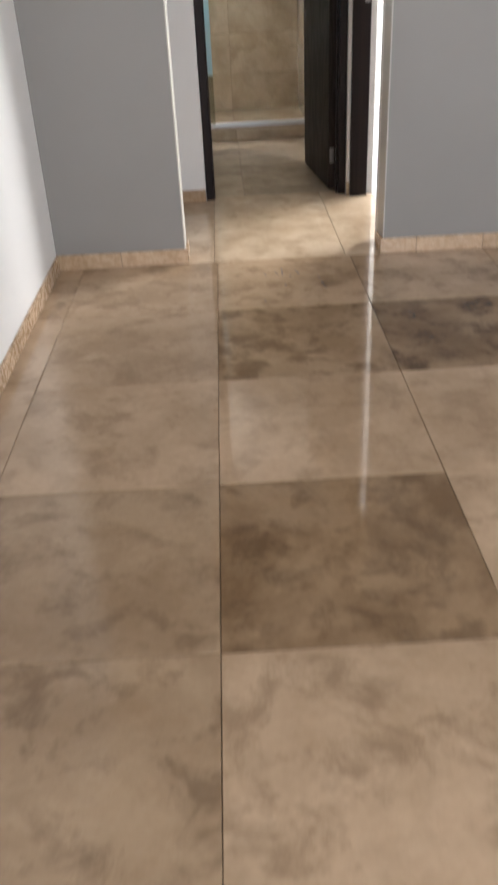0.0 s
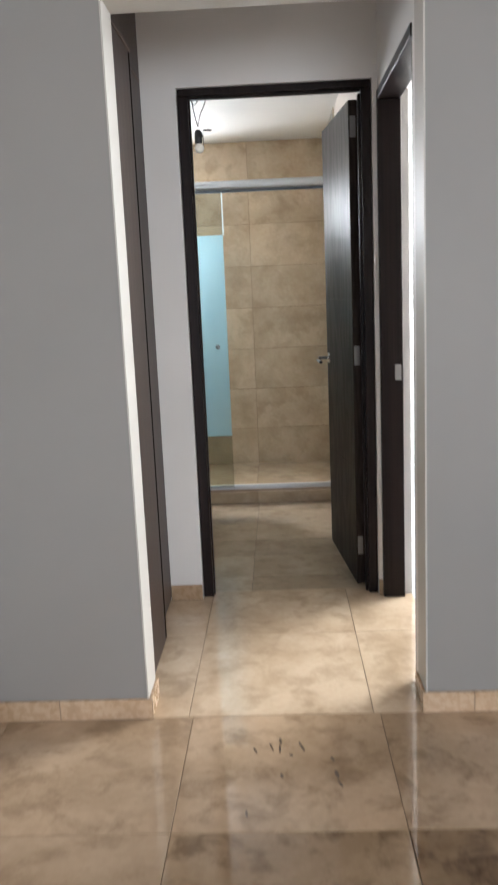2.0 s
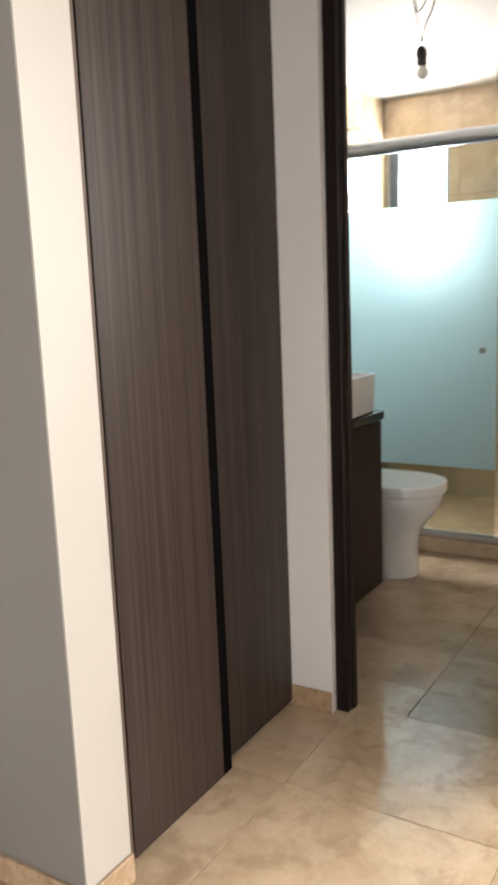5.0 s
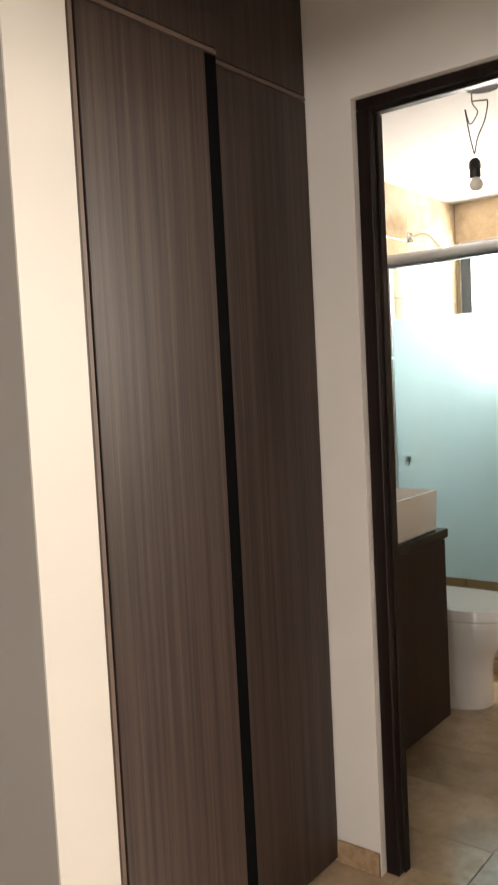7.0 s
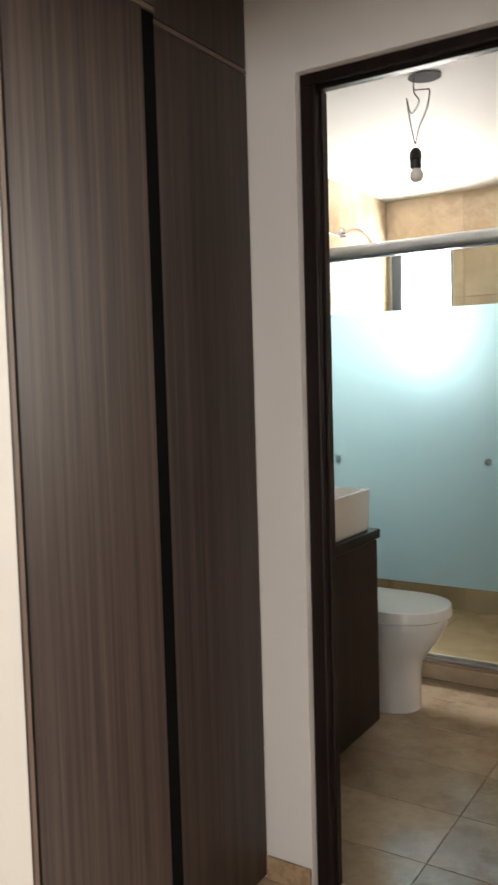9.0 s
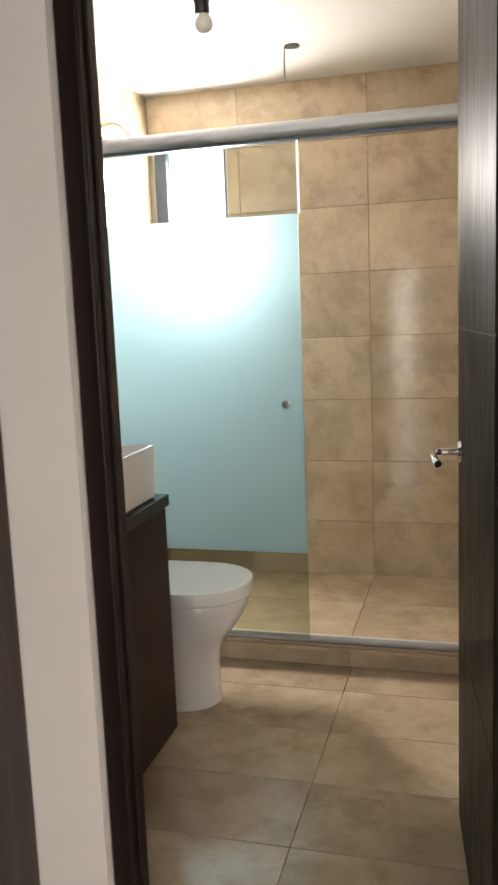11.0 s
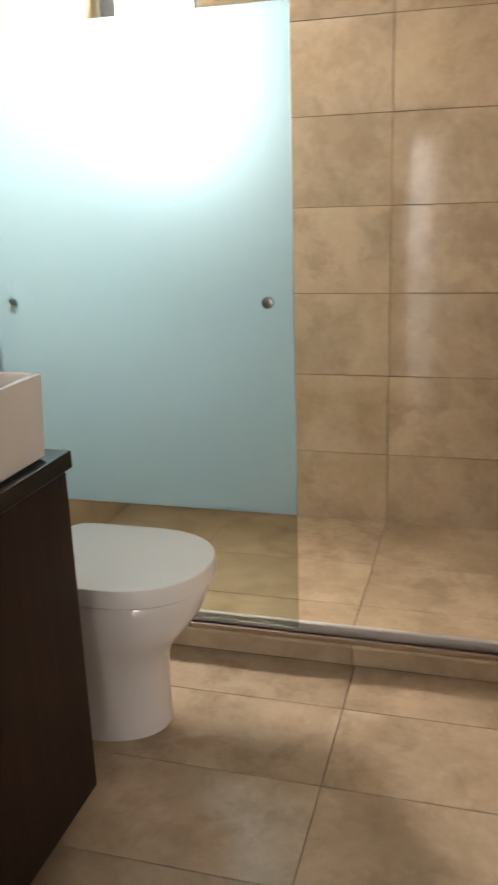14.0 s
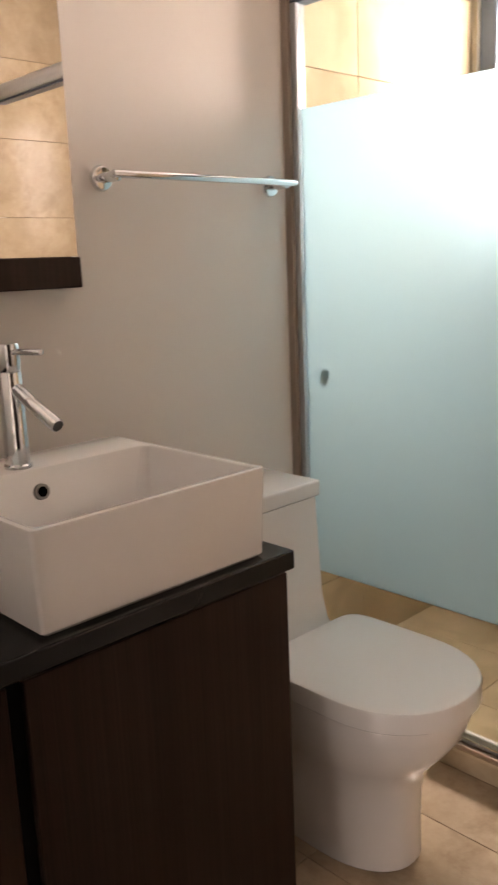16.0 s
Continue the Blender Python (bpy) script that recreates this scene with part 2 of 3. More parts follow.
def box(x0, x1, y0, y1, z0, z1, bevel=0.0, seg=1, bm=None):
    bm = bm or bmesh.new()
    r = bmesh.ops.create_cube(bm, size=1.0)
    for v in r["verts"]:
        v.co = Vector(((x0 + x1) / 2 + v.co.x * (x1 - x0), (y0 + y1) / 2 + v.co.y * (y1 - y0), (z0 + z1) / 2 + v.co.z * (z1 - z0)))
    if bevel:
        es = list({e for v in r["verts"] for e in v.link_edges})
        bmesh.ops.bevel(bm, geom=es, offset=bevel, segments=seg, affect="EDGES", profile=0.5)
    return bm


def rod(a, b, r, r2=None, seg=20, bm=None, bevel=0.0):
    bm = bm or bmesh.new()
    a, b = Vector(a), Vector(b)
    m = Matrix.Translation((a + b) / 2) @ (b - a).to_track_quat("Z", "Y").to_matrix().to_4x4()
    out = bmesh.ops.create_cone(bm, cap_ends=True, segments=seg, radius1=r, radius2=r if r2 is None else r2, depth=(b - a).length, matrix=m)
    if bevel:
        es = [e for e in {e for v in out["verts"] for e in v.link_edges} if any(len(f.verts) > 4 for f in e.link_faces)]
        bmesh.ops.bevel(bm, geom=es, offset=bevel, segments=2, affect="EDGES", profile=0.5)
    return bm


def tube(points, r, seg=8, bm=None):
    """A round tube along a smooth curve through the points."""
    bm = bm or bmesh.new()
    p = [Vector(q) for q in points]
    path = []
    for i in range(len(p) - 1):
        a, b, c, d = p[max(i - 1, 0)], p[i], p[i + 1], p[min(i + 2, len(p) - 1)]
        for s in range(6):
            t = s / 6
            path.append(0.5 * (2 * b + (c - a) * t + (2 * a - 5 * b + 4 * c - d) * t * t + (3 * b - a - 3 * c + d) * t ** 3))
    path.append(p[-1])
    rings, side = [], None
    for i, q in enumerate(path):
        d = (path[min(i + 1, len(path) - 1)] - path[max(i - 1, 0)]).normalized()
        side = (d.orthogonal() if side is None else side - d * side.dot(d)).normalized()
        up = d.cross(side)
        rings.append([bm.verts.new(q + r * (math.cos(k * 2 * math.pi / seg) * side + math.sin(k * 2 * math.pi / seg) * up)) for k in range(seg)])
    skin(bm, rings)
    return bm


def skin(bm, rings, caps=True):
    for a, b in zip(rings, rings[1:]):
        for i in range(len(a)):
            bm.faces.new((a[i], a[(i + 1) % len(a)], b[(i + 1) % len(a)], b[i]))
    if caps:
        bm.faces.new(rings[0][::-1])
        bm.faces.new(rings[-1])


def lathe(c, profile, seg=24, bm=None):
    """Turned about z: (radius, height) pairs from the foot up."""
    bm = bm or bmesh.new()
    skin(bm, [[bm.verts.new((c[0] + r * math.cos(2 * math.pi * i / seg), c[1] + r * math.sin(2 * math.pi * i / seg), c[2] + z)) for i in range(seg)] for r, z in profile])
    return bm


def structure(name, bm, mat, label, category):
    return tagged(link(name, bm, mat), label, category, kind="structure")


def thing(name, at, label, category, group=""):
    ob = new(name)
    ob.location = at
    return tagged(ob, label, category, group)


def settle(root):
    """Keeps the parts, drawn in world places, where they are under a root that stands elsewhere."""
    bpy.context.view_layer.update()
    for c in root.children:
        c.matrix_parent_inverse = root.matrix_world.inverted()


# ---- plan ----
BATH_SET = Vector((0.013, 0.011, 0))  # fine set of the loose bathroom fittings
PX = -0.832                      # painted bathroom wall
XL, XR = -0.857, 0.732            # bathroom's side walls
YB = 2.577                       # tiled face of the bathroom's rear wall
YF, YJ = -1.04, -0.896           # grey front wall, its two faces
OL, OR, OT = -0.090, 0.798, 2.165  # hall opening
LW = -0.67                       # white side wall of the main room
CH, BC = 2.525, 2.380            # ceilings
RX, RY = 4.2, -7.7               # far ends of the main room

# ---- structure: main room ----
bm = box(LW - 0.15, OL - 0.005, YF, YJ, 0, CH)
box(OR + 0.005, RX + 0.15, YF, YJ, 0, CH, bm=bm)
box(OL - 0.005, OR + 0.005, YF, YJ, OT + 0.005, CH, bm=bm)
wall_front = structure("wall_front", bm, GREY, "matte grey painted wall with hall opening", "wall")
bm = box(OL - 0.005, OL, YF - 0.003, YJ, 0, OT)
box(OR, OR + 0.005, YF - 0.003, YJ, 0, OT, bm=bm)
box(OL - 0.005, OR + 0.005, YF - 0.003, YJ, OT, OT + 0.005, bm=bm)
structure("trim_opening", bm, REVEAL_DIM, "white reveal lining the hall opening, colour darkened against strong side light", "trim")
structure("wall_left", box(LW - 0.15, LW, RY, YF, 0, CH), WHITE, "white painted wall of the main room", "wall")
bm = box(RX, RX + 0.15, RY, -5.75, 0, CH)
box(RX, RX + 0.15, -3.85, YF, 0, CH, bm=bm)
box(RX, RX + 0.15, -5.75, -3.85, 0, 0.75, bm=bm)
box(RX, RX + 0.15, -5.75, -3.85, 2.25, CH, bm=bm)
structure("wall_right", bm, WHITE, "white wall with a wide window opening", "wall")
bm = box(LW - 0.15, -0.645, RY - 0.15, RY, 0, CH)
box(-0.335, 1.3, RY - 0.15, RY, 0, CH, bm=bm)
box(3.3, RX + 0.15, RY - 0.15, RY, 0, CH, bm=bm)
box(-0.645, -0.335, RY - 0.15, RY, 2.15, CH, bm=bm)
box(1.3, 3.3, RY - 0.15, RY, 0, 0.75, bm=bm)
box(1.3, 3.3, RY - 0.15, RY, 2.25, CH, bm=bm)
structure("wall_rear", bm, WHITE, "white wall behind with window and narrow terrace opening", "wall")
structure("ceiling_main", box(LW - 0.15, RX + 0.15, RY - 0.15, YF, CH, CH + 0.12), CEIL, "flat white painted ceiling", "ceiling")

# ---- structure: hall ----
structure("ceiling_hall", box(LW - 0.15, 3.3, YF, 0.12, CH + 0.004, CH + 0.12), CEIL, "white hall ceiling", "ceiling")
bm = box(-1.0, -0.008, 0.0, 0.12, 0, CH)
box(0.775, 0.92, 0.0, 0.12, 0, CH, bm=bm)
box(-0.008, 0.775, 0.0, 0.12, 2.16, CH, bm=bm)
wall_door = structure("wall_door", bm, HALL, "warm white wall holding the bathroom door", "wall")
bm = box(OR, OR + 0.12, YJ, -0.855, 0, CH)
box(OR, OR + 0.12, -0.855, 0.0, 2.11, CH, bm=bm)
structure("wall_hall_right", bm, HALL, "warm white wall over side doorway", "wall")
structure("wall_closet_rear", box(-0.82, -0.74, YJ, 0.0, 0, CH), WHITE, "plain wall behind the closet", "wall")

# side room seen through the hall's open doorway
structure("floor_side", box(0.92, 3.3, YJ, 2.7, -0.1, 0.0), SIDEFLOOR, "pale grey floor of the side room", "floor")
bm = box(3.2, 3.3, YJ, 0.25, 0, CH)
box(3.2, 3.3, 2.40, 2.7, 0, CH, bm=bm)
box(3.2, 3.3, 0.25, 2.40, 0, 1.1, bm=bm)
box(3.2, 3.3, 0.25, 2.40, 2.45, CH, bm=bm)
structure("wall_side_window", bm, WHITE, "white side room wall with window", "wall")
structure("wall_side_end", box(0.92, 3.3, 2.7, 2.8, 0, CH), WHITE, "white end wall of side room", "wall")
structure("wall_side_bath", box(0.90, 0.92, 0.12, 2.7, 0, CH), WHITE, "white wall between side room and bathroom", "wall")
structure("ceiling_side", box(0.92, 3.3, 0.12, 2.8, CH, CH + 0.1), CEIL, "white side room ceiling", "ceiling")

# ---- structure: bathroom ----
structure("wall_bath_left", box(XL - 0.15, PX, 0.12, 1.635, 0, CH), BATH, "greige painted bathroom wall", "wall")
structure("wall_bath_left_shower", box(XL - 0.15, XL - 0.010, 1.635, YB + 0.16, 0, CH), GROUT, "tiled shower side wall", "wall")
structure("wall_bath_right", box(XR + 0.010, 0.90, 0.12, YB + 0.16, 0, CH), BATH, "greige painted bathroom side wall", "wall")
WX0, WX1, WZ0, WZ1 = -0.836, -0.470, 1.42, 2.162
bm = box(XL - 0.010, WX0, YB + 0.01, YB + 0.16, 0, CH)
box(WX1, XR + 0.01, YB + 0.01, YB + 0.16, 0, CH, bm=bm)
box(WX0, WX1, YB + 0.01, YB + 0.16, 0, WZ0, bm=bm)
box(WX0, WX1, YB + 0.01, YB + 0.16, WZ1, CH, bm=bm)
wall_back = structure("wall_back", bm, GROUT, "travertine tiled shower wall with high window", "wall")
structure("ceiling_bath", box(XL - 0.01, XR + 0.01, 0.12, YB + 0.01, BC, BC + 0.1), BCEIL, "white bathroom ceiling with two open lamp holes", "ceiling")

# window
win = thing("window_1", (WX0, YB, WZ0), "grey aluminium shower window, panes blown out by daylight", "window")
win["kind"] = "structure"
WY = YB + 0.014
part("window_frame", box(WX0 + 0.001, WX0 + 0.062, WY, WY + 0.05, WZ0 + 0.001, WZ1 - 0.001, 0.003), WINF, win)
part("window_frame", box(WX1 - 0.020, WX1 - 0.001, WY, WY + 0.05, WZ0 + 0.001, WZ1 - 0.001, 0.003), WINF, win)
part("window_frame", box(WX0 + 0.062, WX1 - 0.020, WY, WY + 0.05, WZ1 - 0.040, WZ1 - 0.001, 0.003), WINF, win)
part("window_frame", box(WX0 + 0.062, WX1 - 0.020, WY, WY + 0.05, WZ0 + 0.001, WZ0 + 0.04, 0.003), WINF, win)
pane = part("pane", box(WX0 + 0.062, WX1 - 0.020, WY + 0.02, WY + 0.025, WZ0 + 0.04, WZ1 - 0.040), GLASS, win)
pane.visible_shadow = False
bm = box(WX0, WX1, YB + 0.002, WY - 0.0005, WZ1 - 0.003, WZ1 + 0.004)
box(WX0, WX1, YB + 0.002, WY - 0.0005, WZ0 - 0.004, WZ0 + 0.003, bm=bm)
box(WX0 - 0.004, WX0 + 0.003, YB + 0.002, WY - 0.0005, WZ0 + 0.0032, WZ1 - 0.0032, bm=bm)
box(WX1 - 0.003, WX1 + 0.004, YB + 0.002, WY - 0.0005, WZ0 + 0.0032, WZ1 - 0.0032, bm=bm)
part("reveal", bm, HALL, win, "pale plastered window reveal")
settle(win)

# bright overcast sky outside the shower window
m, n, k, b = material("sky_glow")
b.inputs["Base Color"].default_value, b.inputs["Emission Color"].default_value = (0, 0, 0, 1), (0.93, 0.97, 1.0, 1)
b.inputs["Emission Strength"].default_value = 5.0
structure("backdrop", box(-4.5, 2.5, 4.6, 4.62, 0.0, 6.0), m, "plain white overcast sky outside the window", "sky")

# bathroom door frame and leaf
door = thing("door_1", (0.38, 0.06, 0), "open dark brown bathroom door with chrome lever", "door")
door["kind"] = "structure"
part("door_frame", box(-0.006, 0.036, 0.022, 0.080, 0, 2.130, 0.004, 2), DARKWOOD, door)
part("door_frame", box(0.733, 0.773, 0.022, 0.122, 0, 2.130, 0.004, 2), DARKWOOD, door)
part("door_frame", box(-0.006, 0.773, 0.022, 0.090, 2.1302, 2.16, 0.004, 2), DARKWOOD, door)
part("door_stop", box(0.036, 0.042, 0.050, 0.0795, 0, 2.122, 0.002), DARKWOOD, door)
part("door_stop", box(0.722, 0.733, 0.045, 0.075, 0, 2.112, 0.002), DARKWOOD, door)
part("door_stop", box(0.0362, 0.7328, 0.045, 0.075, 2.122, 2.130, 0.002), DARKWOOD, door)
swing = pose(0.73, 0.124, 0, 0, 0, -84)


def swung(bm):
    bmesh.ops.transform(bm, matrix=swing, verts=bm.verts)
    return bm


bm = bmesh.new()
for z0, z1 in ((0.008, 0.54), (0.5425, 1.29), (1.2925, 2.105)):
    box(-0.683, 0.0, -0.04, 0.0, z0, z1, 0.0015, 1, bm)
box(-0.682, -0.001, -0.0385, -0.0015, 0.01, 2.10, bm=bm)
leaf = part("leaf", swung(bm), LEAF, door, "dark embossed wood leaf with shallow horizontal grooves")
for z in (0.19, 1.05, 2.0):
    h = swung(box(0.0002, 0.0020, -0.034, -0.010, z - 0.042, z + 0.042))
    rod((0.735, 0.130, z - 0.05), (0.735, 0.130, z + 0.05), 0.006, seg=12, bm=h)
    part("hinge", h, STEEL, door, "brushed steel hinge", True)
bm = rod((-0.625, -0.040, 0.995), (-0.625, -0.048, 0.995), 0.027, 0.024, 28)
rod((-0.625, -0.048, 0.995), (-0.625, -0.092, 0.995), 0.010, 0.009, 16, bm)
tube([(-0.625, -0.088, 0.995), (-0.612, -0.102, 0.994), (-0.585, -0.106, 0.992), (-0.550, -0.104, 0.987), (-0.528, -0.099, 0.982)], 0.0090, 12, bm)
part("door_handle", swung(bm), CHROME, door, "chrome lever handle", True)
settle(door)

# side doorway frame
d2 = thing("door_2", (OR + 0.06, -0.43, 0), "dark wooden frame of the open side doorway", "door frame")
d2["kind"] = "structure"
part("door_frame", box(OR - 0.006, OR + 0.086, -0.04, -0.002, 0, 2.07, 0.004, 2), DARKWOOD, d2)
part("door_frame", box(OR + 0.004, OR + 0.086, -0.855, -0.815, 0, 2.07, 0.004, 2), DARKWOOD, d2)
part("door_frame", box(OR - 0.006, OR + 0.086, -0.855, -0.002, 2.0702, 2.11, 0.004, 2), DARKWOOD, d2)
part("strike_plate", box(0.850, 0.876, -0.0425, -0.039, 0.955, 1.02, 0.001), STEEL, d2, "bright steel strike plate")
settle(d2)

# ---- closet ----
FX = -0.115
closet = thing("closet", (-0.4, -0.43, 0), "tall dark brown veneered closet with finger groove filled in black", "closet")
part("body", box(-0.735, FX - 0.065, YJ + 0.004, -0.004, 0.0, CH - 0.002), SHADE_BLACK, closet)
part("door", box(FX - 0.02, FX, -0.852, -0.466, 0.012, 2.183, 0.0015), CLOSET, closet, "brown straight-grain veneer door")
part("door", box(FX - 0.055, FX - 0.035, -0.424, -0.003, 0.012, 2.183, 0.0015), CLOSET, closet, "brown straight-grain veneer door")
# solid bar almost flush with the door, black in place of the groove's shade
part("groove", box(FX - 0.064, FX - 0.002, -0.4658, -0.4242, 0.012, 2.183), SHADE_BLACK, closet, "black bar filling the finger groove, its shade painted")
part("edge_strip", box(FX - 0.022, FX - 0.001, -0.868, -0.856, 0.0, 2.183, 0.001), STRIP, closet, "brown edge strip")
part("edge_strip", box(FX - 0.062, FX + 0.001, -0.868, -0.4242, 2.186, 2.197, 0.001), STRIP, closet, "pale horizontal edge strip")
part("edge_strip", box(FX - 0.062, FX - 0.034, -0.4240, -0.003, 2.186, 2.197, 0.001), STRIP, closet, "pale horizontal edge strip")
part("upper_door", box(FX - 0.055, FX - 0.035, -0.4240, -0.003, 2.20, CH - 0.004, 0.0015), CLOSET, closet, "dark upper closet panel")
part("upper_door", box(FX - 0.020, FX, -0.868, -0.4242, 2.20, CH - 0.004, 0.0015), CLOSET, closet, "dark upper closet panel")
part("side_panel", box(FX - 0.064, FX + 0.0, YJ + 0.003, -0.870, 0.0, CH - 0.004), CLOSET, closet)
settle(closet)

# ---- shower ----
curb = structure("shower_curb", box(XL, XR, 1.690, 1.75, 0, 0.069), GROUT, "travertine clad shower curb", "curb")
structure("shower_base", box(XL, XR, 1.75, YB + 0.01, -0.05, 0.060), GROUT, "raised shower floor bed", "floor")

screen = thing("shower_screen", (-0.08, 1.67, 0.1), "sliding glass shower screen with sandblasted middle band", "shower screen")
GX0, GX1, GY = XL + 0.066, 0.052, 1.660
part("clear_pane", box(GX0, GX1, GY, GY + 0.008, 0.112, 0.4478), LIMED, screen, "clear lower glass with faint scale").visible_shadow = False
part("frosted_pane", box(GX0, GX1, GY, GY + 0.008, 0.448, 1.689), FROST, screen, "bluish sandblasted glass band")
part("clear_pane", box(GX0, GX1, GY, GY + 0.008, 1.6892, 1.96), UPPER, screen, "clear upper glass").visible_shadow = False
bm = bmesh.new()
ring = [(0.030 * math.cos(a) if abs(math.cos(a)) > 0.01 else 0.0, 0.031 * math.sin(a)) for a in [i * math.pi / 8 for i in range(16)]]
skin(bm, [[bm.verts.new((x, 1.672 + p * 1.1, 1.975 + q)) for p, q in ring] for x in (XL, XR)])
part("header_rail", bm, SATIN, screen, "satin aluminium header rail", True)
part("rail_lip", box(XL, XR, 1.652, 1.692, 1.938, 1.946, 0.001), WINF, screen)
part("bottom_track", box(XL, XR, 1.655, 1.700, 0.0812, 0.089, 0.001), TRACK, screen, "aluminium sill track")
part("bottom_track", box(XL, XR, 1.676, 1.690, 0.0893, 0.122, 0.003), SATIN, screen, "bright raised track lip")
part("bottom_track", box(XL, XR, 1.650, 1.656, 0.0893, 0.097, 0.001), TRACK, screen)
part("wall_profile", box(XL + 0.002, XL + 0.065, 1.6482, 1.682, 0.10, 1.94, 0.002), SATIN, screen, "aluminium wall profile")
for x, y0, y1 in ((-0.009, GY - 0.022, GY - 0.0003), (-0.734, GY + 0.0303, GY + 0.0083)):
    part("knob", rod((x, y0, 1.013), (x, y1, 1.013), 0.015, 0.013, 24, bevel=0.003), KNOBM if y0 < y1 else SATIN, screen, "round grey metal knob", True)
part("polished_edge", box(GX1 + 0.0002, GX1 + 0.0072, GY, GY + 0.008, 1.6892, 1.944), GLASS_EDGE, screen, "bright polished glass edge")
settle(screen)

structure("trim_tile_edge", box(XL - 0.0099, PX + 0.022, 1.6352, 1.6478, 0.0, BC), EDGE, "brown stone edge strip beside the shower", "trim")

head = thing("wall_shower", (XL, 2.0, 2.13), "chrome shower on curved wall arm", "shower")
part("flange", rod((XL, 2.0, 2.13), (XL + 0.012, 2.0, 2.13), 0.03, 0.026, 24), CHROME, head, smooth=True)
part("arm", tube([(XL + 0.01, 2.0, 2.13), (XL + 0.06, 2.0, 2.14), (XL + 0.11, 2.0, 2.13), (XL + 0.15, 2.0, 2.09)], 0.010, 10), CHROME, head, smooth=True)
part("head", rod((XL + 0.145, 2.0, 2.095), (XL + 0.185, 2.0, 2.045), 0.012, 0.035, 24), CHROME, head, smooth=True)
settle(head)

# ---- vanity, basin, tap, mirror ----
vanity = thing("vanity_cabinet", (-0.55, 0.6, 0.07), "dark brown wall-hung vanity cabinet", "cabinet")
part("body", box(PX + 0.001, -0.272, 0.125, 0.966, 0.085, 0.785), VANITY, vanity)
part("door", box(-0.270, -0.250, 0.452, 0.966, 0.078, 0.778, 0.0015), VANITY, vanity, "dark veneered cabinet door")
part("door", box(-0.270, -0.250, 0.130, 0.426, 0.078, 0.778, 0.0015), VANITY, vanity, "dark veneered cabinet door")
# black strip painting the shade in the gap between the doors
part("finger_rail", box(-0.268, -0.262, 0.4262, 0.4518, 0.085, 0.785), SHADE_BLACK, vanity)
settle(vanity)
vanity.location += BATH_SET
top = tagged(link("countertop", box(PX + 0.001, -0.240, 0.125, 0.976, 0.7853, 0.820, 0.003, 2), STONE), "black polished stone countertop on the vanity", "countertop")
top.location += BATH_SET


def basin():
    """Square vessel with thin walls, a rear tap ledge and a shallow sloping bowl."""
    x0, x1, y0, y1, z0, z1 = -0.690, -0.255, 0.485, 0.927, 0.8203, 0.978
    bm = bmesh.new()

    def loop(ax, bx, ay, by, z, r):
        out = []
        for cx, cy, a0 in ((bx - r, by - r, 0), (ax + r, by - r, 90), (ax + r, ay + r, 180), (bx - r, ay + r, 270)):
            for i in range(5):
                a = radians(a0 + i * 22.5)
                out.append(bm.verts.new((cx + r * math.cos(a), cy + r * math.sin(a), z)))
        return out
    rings = [loop(x0 + 0.012, x1 - 0.012, y0 + 0.012, y1 - 0.012, z0, 0.006), loop(x0 + 0.006, x1 - 0.006, y0 + 0.006, y1 - 0.006, z0 + 0.006, 0.007),
             loop(x0, x1, y0, y1, z1 - 0.004, 0.009), loop(x0 + 0.001, x1 - 0.001, y0 + 0.001, y1 - 0.001, z1 - 0.001, 0.008), loop(x0 + 0.004, x1 - 0.004, y0 + 0.004, y1 - 0.004, z1, 0.007),
             loop(x0 + 0.118, x1 - 0.011, y0 + 0.011, y1 - 0.011, z1, 0.012), loop(x0 + 0.121, x1 - 0.014, y0 + 0.014, y1 - 0.014, z1 - 0.003, 0.014),
             loop(x0 + 0.135, x1 - 0.030, y0 + 0.030, y1 - 0.030, z0 + 0.055, 0.03), loop(x0 + 0.16, x1 - 0.05, y0 + 0.05, y1 - 0.05, z0 + 0.040, 0.03),
             loop(-0.45, -0.41, 0.69, 0.73, z0 + 0.034, 0.015)]
    skin(bm, rings)
    return bm


sink = thing("vessel_sink", (-0.47, 0.7, 0.82), "square white ceramic vessel sink on black counter", "sink")
part("bowl", basin(), CERAMIC, sink, smooth=True)
part("drain", rod((-0.43, 0.71, 0.8545), (-0.43, 0.71, 0.858), 0.021, 0.019, 20), CHROME, sink, "chrome drain", True)
bm = bmesh.new()
m = Matrix.Translation((-0.563, 0.678, 0.936)) @ pose(0, 0, 0, 0, 80, 0)
bmesh.ops.create_cone(bm, cap_ends=True, segments=24, radius1=0.0155, radius2=0.014, depth=0.012, matrix=m)
part("overflow_ring", bm, KNOBM, sink, "chrome overflow ring", True)
# black disc on the ring, painted shade of the overflow opening
bm = bmesh.new()
bmesh.ops.create_cone(bm, cap_ends=True, segments=20, radius1=0.0095, radius2=0.0095, depth=0.0135, matrix=m)
part("overflow_hole", bm, SHADE_BLACK, sink)
settle(sink)
sink.location += BATH_SET

tap = thing("basin_tap", (-0.600, 0.660, 0.978), "tall chrome single lever basin tap", "tap")
part("column", lathe((-0.600, 0.660, 0.9783), [(0.0245, 0), (0.0245, 0.005), (0.0215, 0.008), (0.0215, 0.1675), (0.0208, 0.1685)], 28), CHROME, tap, smooth=True)
part("cap", lathe((-0.600, 0.660, 1.1475), [(0.0208, 0), (0.0215, 0.001), (0.0215, 0.043), (0.020, 0.047)], 28), CHROME, tap, smooth=True)
part("spout", rod((-0.592, 0.662, 1.120), (-0.484, 0.676, 1.062), 0.0125, 0.0125, 20, bevel=0.002), CHROME, tap, smooth=True)
